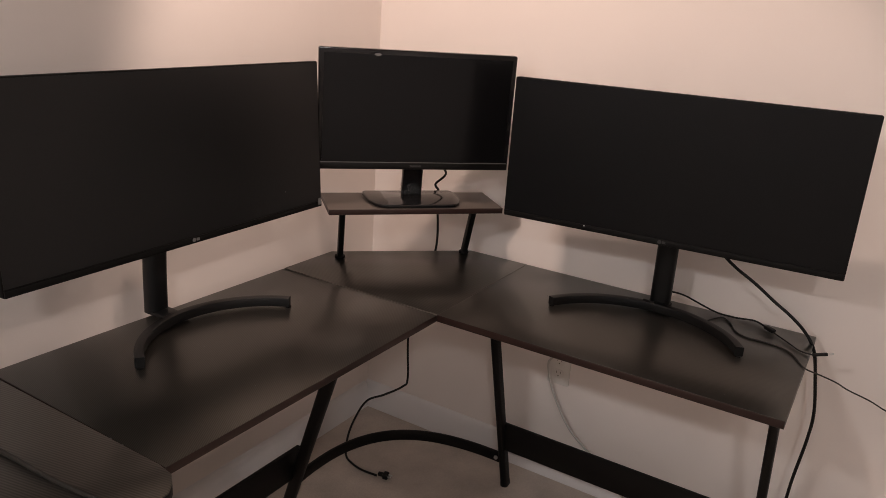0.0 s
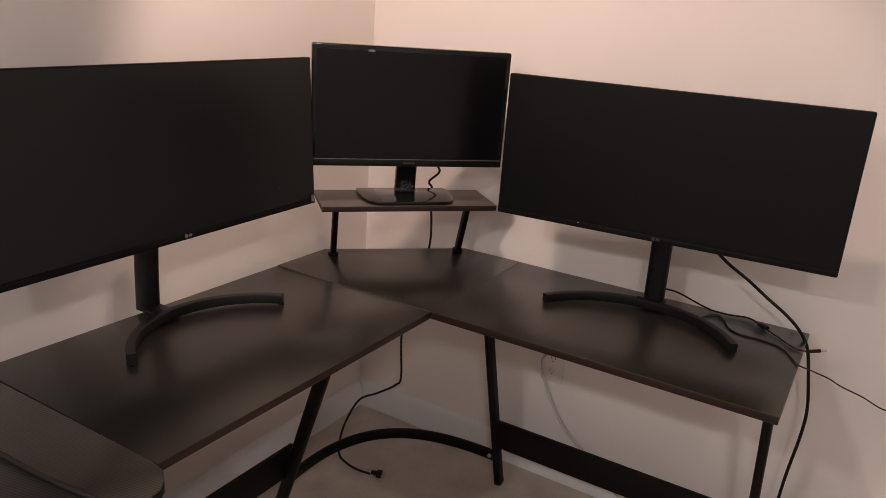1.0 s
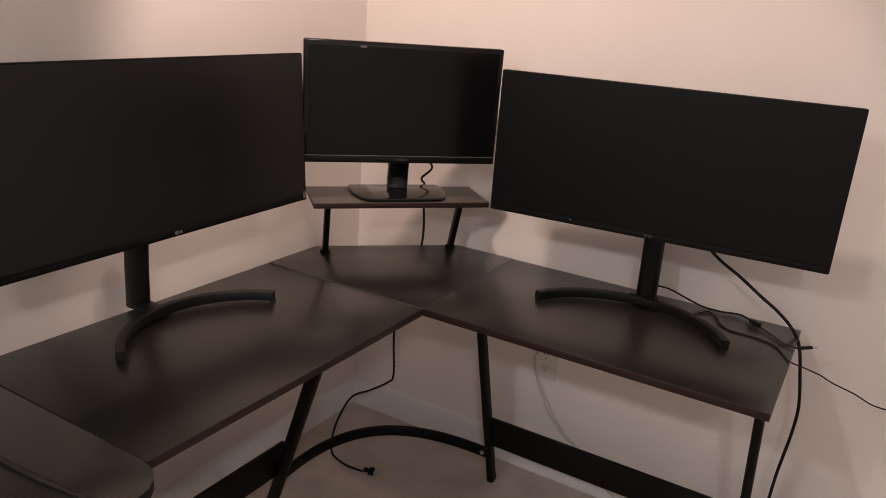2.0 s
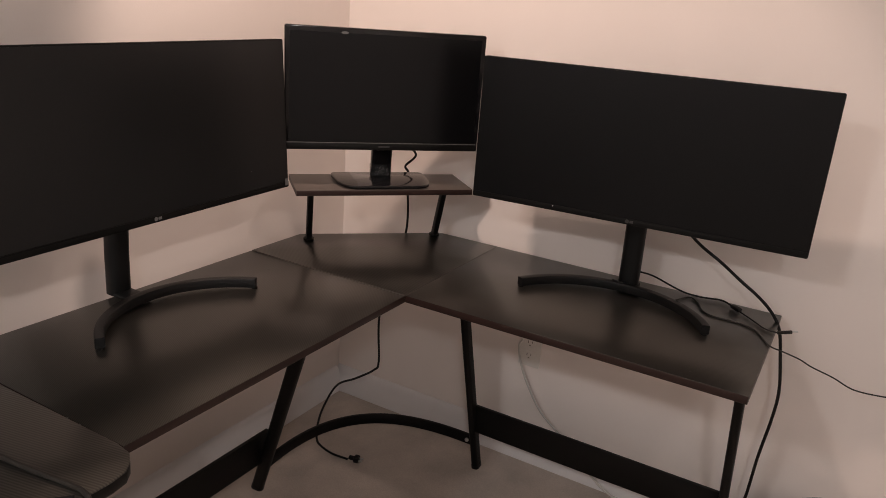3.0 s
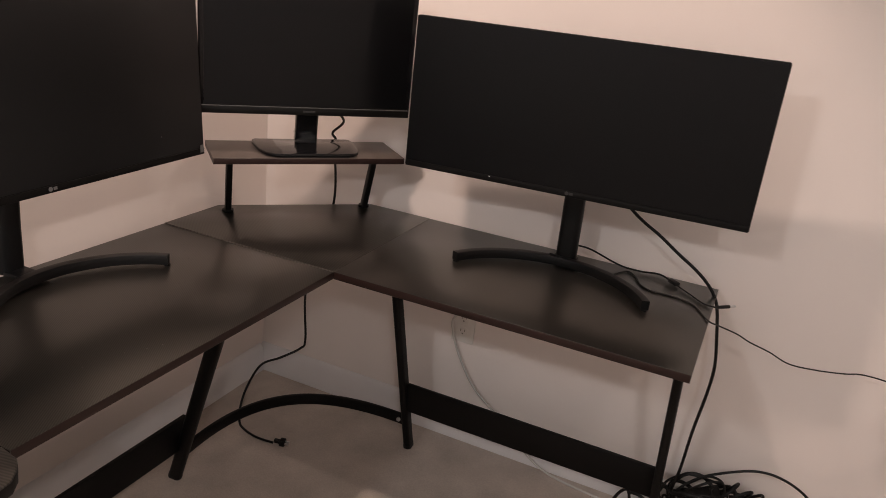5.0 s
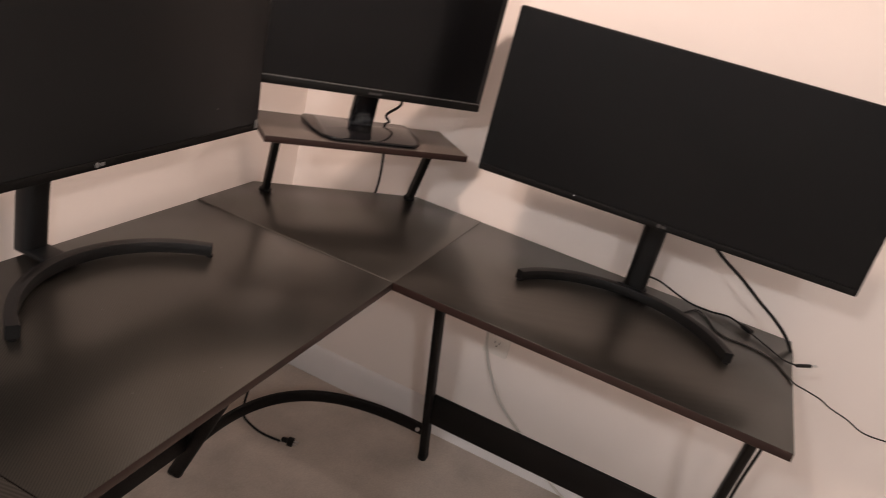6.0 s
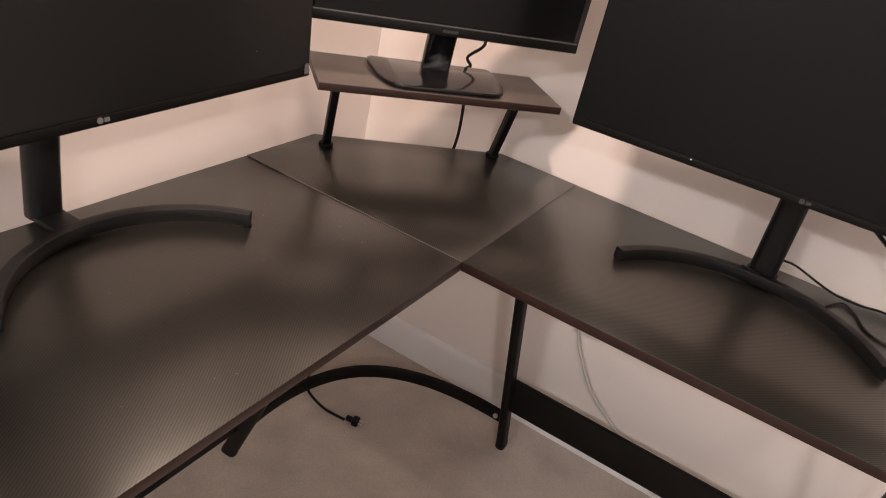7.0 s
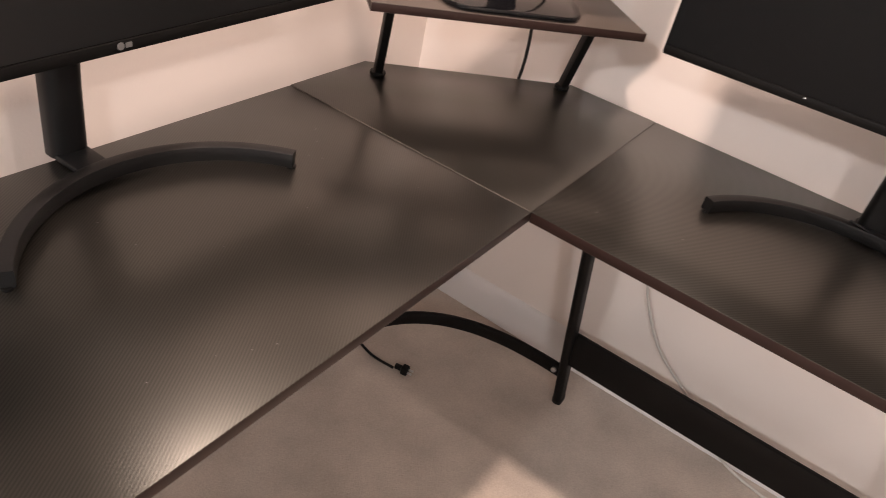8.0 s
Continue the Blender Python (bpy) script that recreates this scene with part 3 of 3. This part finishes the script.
def bundle():
    b = thing("cable_bundle", "tangled heap of coiled black cables and an adapter on the carpet", "cable bundle", pose(1.38, -0.03, FLOOR))
    part("adapter", box((-0.065, -0.028, -0.018), (0.065, 0.028, 0.018), 0.006, pose(1.385, -0.03, FLOOR + 0.12, 15, -24, 10)), RUBBER, b, "black power adapter")
    for k in range(34):
        cx, cy, cz = 1.36 + 0.15 * rng.random(), -0.045 + 0.04 * rng.random(), FLOOR + 0.04 + 0.125 * rng.random()
        rx, ry, tl, ph = rng.uniform(0.04, 0.085), rng.uniform(0.025, 0.05), rng.uniform(-0.5, 0.7), rng.uniform(0, 6.28)
        pts = []
        for i in range(9):
            a = ph + i * 5.6 / 8
            x, y = rx * math.cos(a), ry * math.sin(a)
            pts.append((cx + x, min(cy + y, 0.018), max(FLOOR + 0.006, cz + x * tl + 0.02 * math.sin(2 * a + k))))
        part("coil", cable(pts, rng.choice((0.0034, 0.0042, 0.0052)), 5, 8), RUBBER, b)
    for pts in ([(1.30, -0.07, 0.16), (1.29, -0.075, 0.12), (1.315, -0.08, 0.09), (1.35, -0.09, 0.05)], [(1.165, -0.06, -0.001), (1.185, -0.05, 0.06), (1.21, -0.05, 0.085), (1.225, -0.05, 0.03), (1.24, -0.06, FLOOR + 0.0035)],
                [(1.21, -0.05, 0.08), (1.25, -0.06, 0.085), (1.30, -0.08, 0.06), (1.36, -0.1, 0.03)], [(1.40, -0.07, 0.15), (1.46, -0.06, 0.12), (1.50, -0.07, 0.05), (1.53, -0.09, -0.001)], [(1.22, -0.06, FLOOR + 0.0035), (1.27, -0.075, 0.0), (1.33, -0.09, 0.0)]):
        part("coil", cable(pts, 0.0045, 6, 8), RUBBER, b)


bundle()

# ---- wall outlet ----
outlet = thing("wall_outlet", "white duplex wall outlet with a cover plate", "outlet", pose(0.634, WALL_Y, 0.375))
part("cover_plate", slab(rounded(0.072, 0.116, 0.004, 3), 0.0, 0.006, 0.002, pose(0.634, WALL_Y, 0.385, 90)), WHITE, outlet)
for dz in (-0.021, 0.021):
    s_ = part("socket", slab(rounded(0.034, 0.028, 0.009, 4), 0.0, 0.002, 0.0006, pose(0.634, WALL_Y - 0.006, 0.385 + dz, 90)), WHITE, outlet)
    for x, w in ((-0.0065, 0.001), (0.0065, 0.001)):
        part("slot", box((0.634 + x - w, WALL_Y - 0.0086, 0.385 + dz + 0.000), (0.634 + x + w, WALL_Y - 0.0081, 0.385 + dz + 0.008)), SLOT, s_)
    part("ground_hole", disc(0.0024, 0.0005, pose(0.634, WALL_Y - 0.0083, 0.385 + dz - 0.007, 90), 10), SLOT, s_)

# ---- forked bracket at the wall ----
fork = thing("forked_clamp", "black two-pronged clamp near the wall beyond the desk", "clamp", pose(1.86, 0.0, 0.40))
part("prong", sweep(spline([(1.775, 0.0, 0.445), (1.785, 0.0, 0.433), (1.81, 0.0, 0.426), (1.84, 0.0, 0.424), (1.88, 0.0, 0.414)], 5), rounded(0.008, 0.013, 0.003, 2)), GREY_CABLE, fork)
part("prong", sweep(spline([(1.785, 0.0, 0.391), (1.81, 0.0, 0.392), (1.84, 0.0, 0.396), (1.88, 0.0, 0.406)], 5), rounded(0.009, 0.011, 0.003, 2)), BLACK, fork)
part("clamp_body", box((1.815, -0.014, 0.388), (1.95, 0.014, 0.422), 0.006), BLACK, fork)
part("post", sweep([Vector((1.93, 0.0, FLOOR)), Vector((1.93, 0.0, 0.385))], ring(0.009)), BLACK, fork)
part("base_plate", disc(0.07, 0.008, pose(1.93, -0.05, FLOOR + 0.005), 28, 0.002), BLACK, fork)

# ---- specks of dust on the boards ----
dust = bmesh.new()
for i in range(46):
    x, y = rng.uniform(0.03, 0.48), rng.uniform(-1.28, -0.53)
    if i % 3 == 0:
        x, y = rng.uniform(0.52, 1.28), rng.uniform(-0.47, -0.13)
    r = rng.uniform(0.0004, 0.0011)
    m = Matrix.Translation((x, y, TOP + 0.001 + r * 0.3)) @ Matrix.Diagonal((1.6, 1, 0.5, 1))
    bmesh.ops.create_icosphere(dust, subdivisions=1, radius=r, matrix=m)
for x, y in ((0.366, -1.314), (0.398, -1.3145)):
    bmesh.ops.create_icosphere(dust, subdivisions=1, radius=0.0015, matrix=Matrix.Translation((x, y, TOP + 0.003)) @ Matrix.Diagonal((1.8, 1, 0.6, 1)))
tagged(part("dust", dust, LOGO), "scattered pale specks of dust on the desk", "dust", kind="stuff")
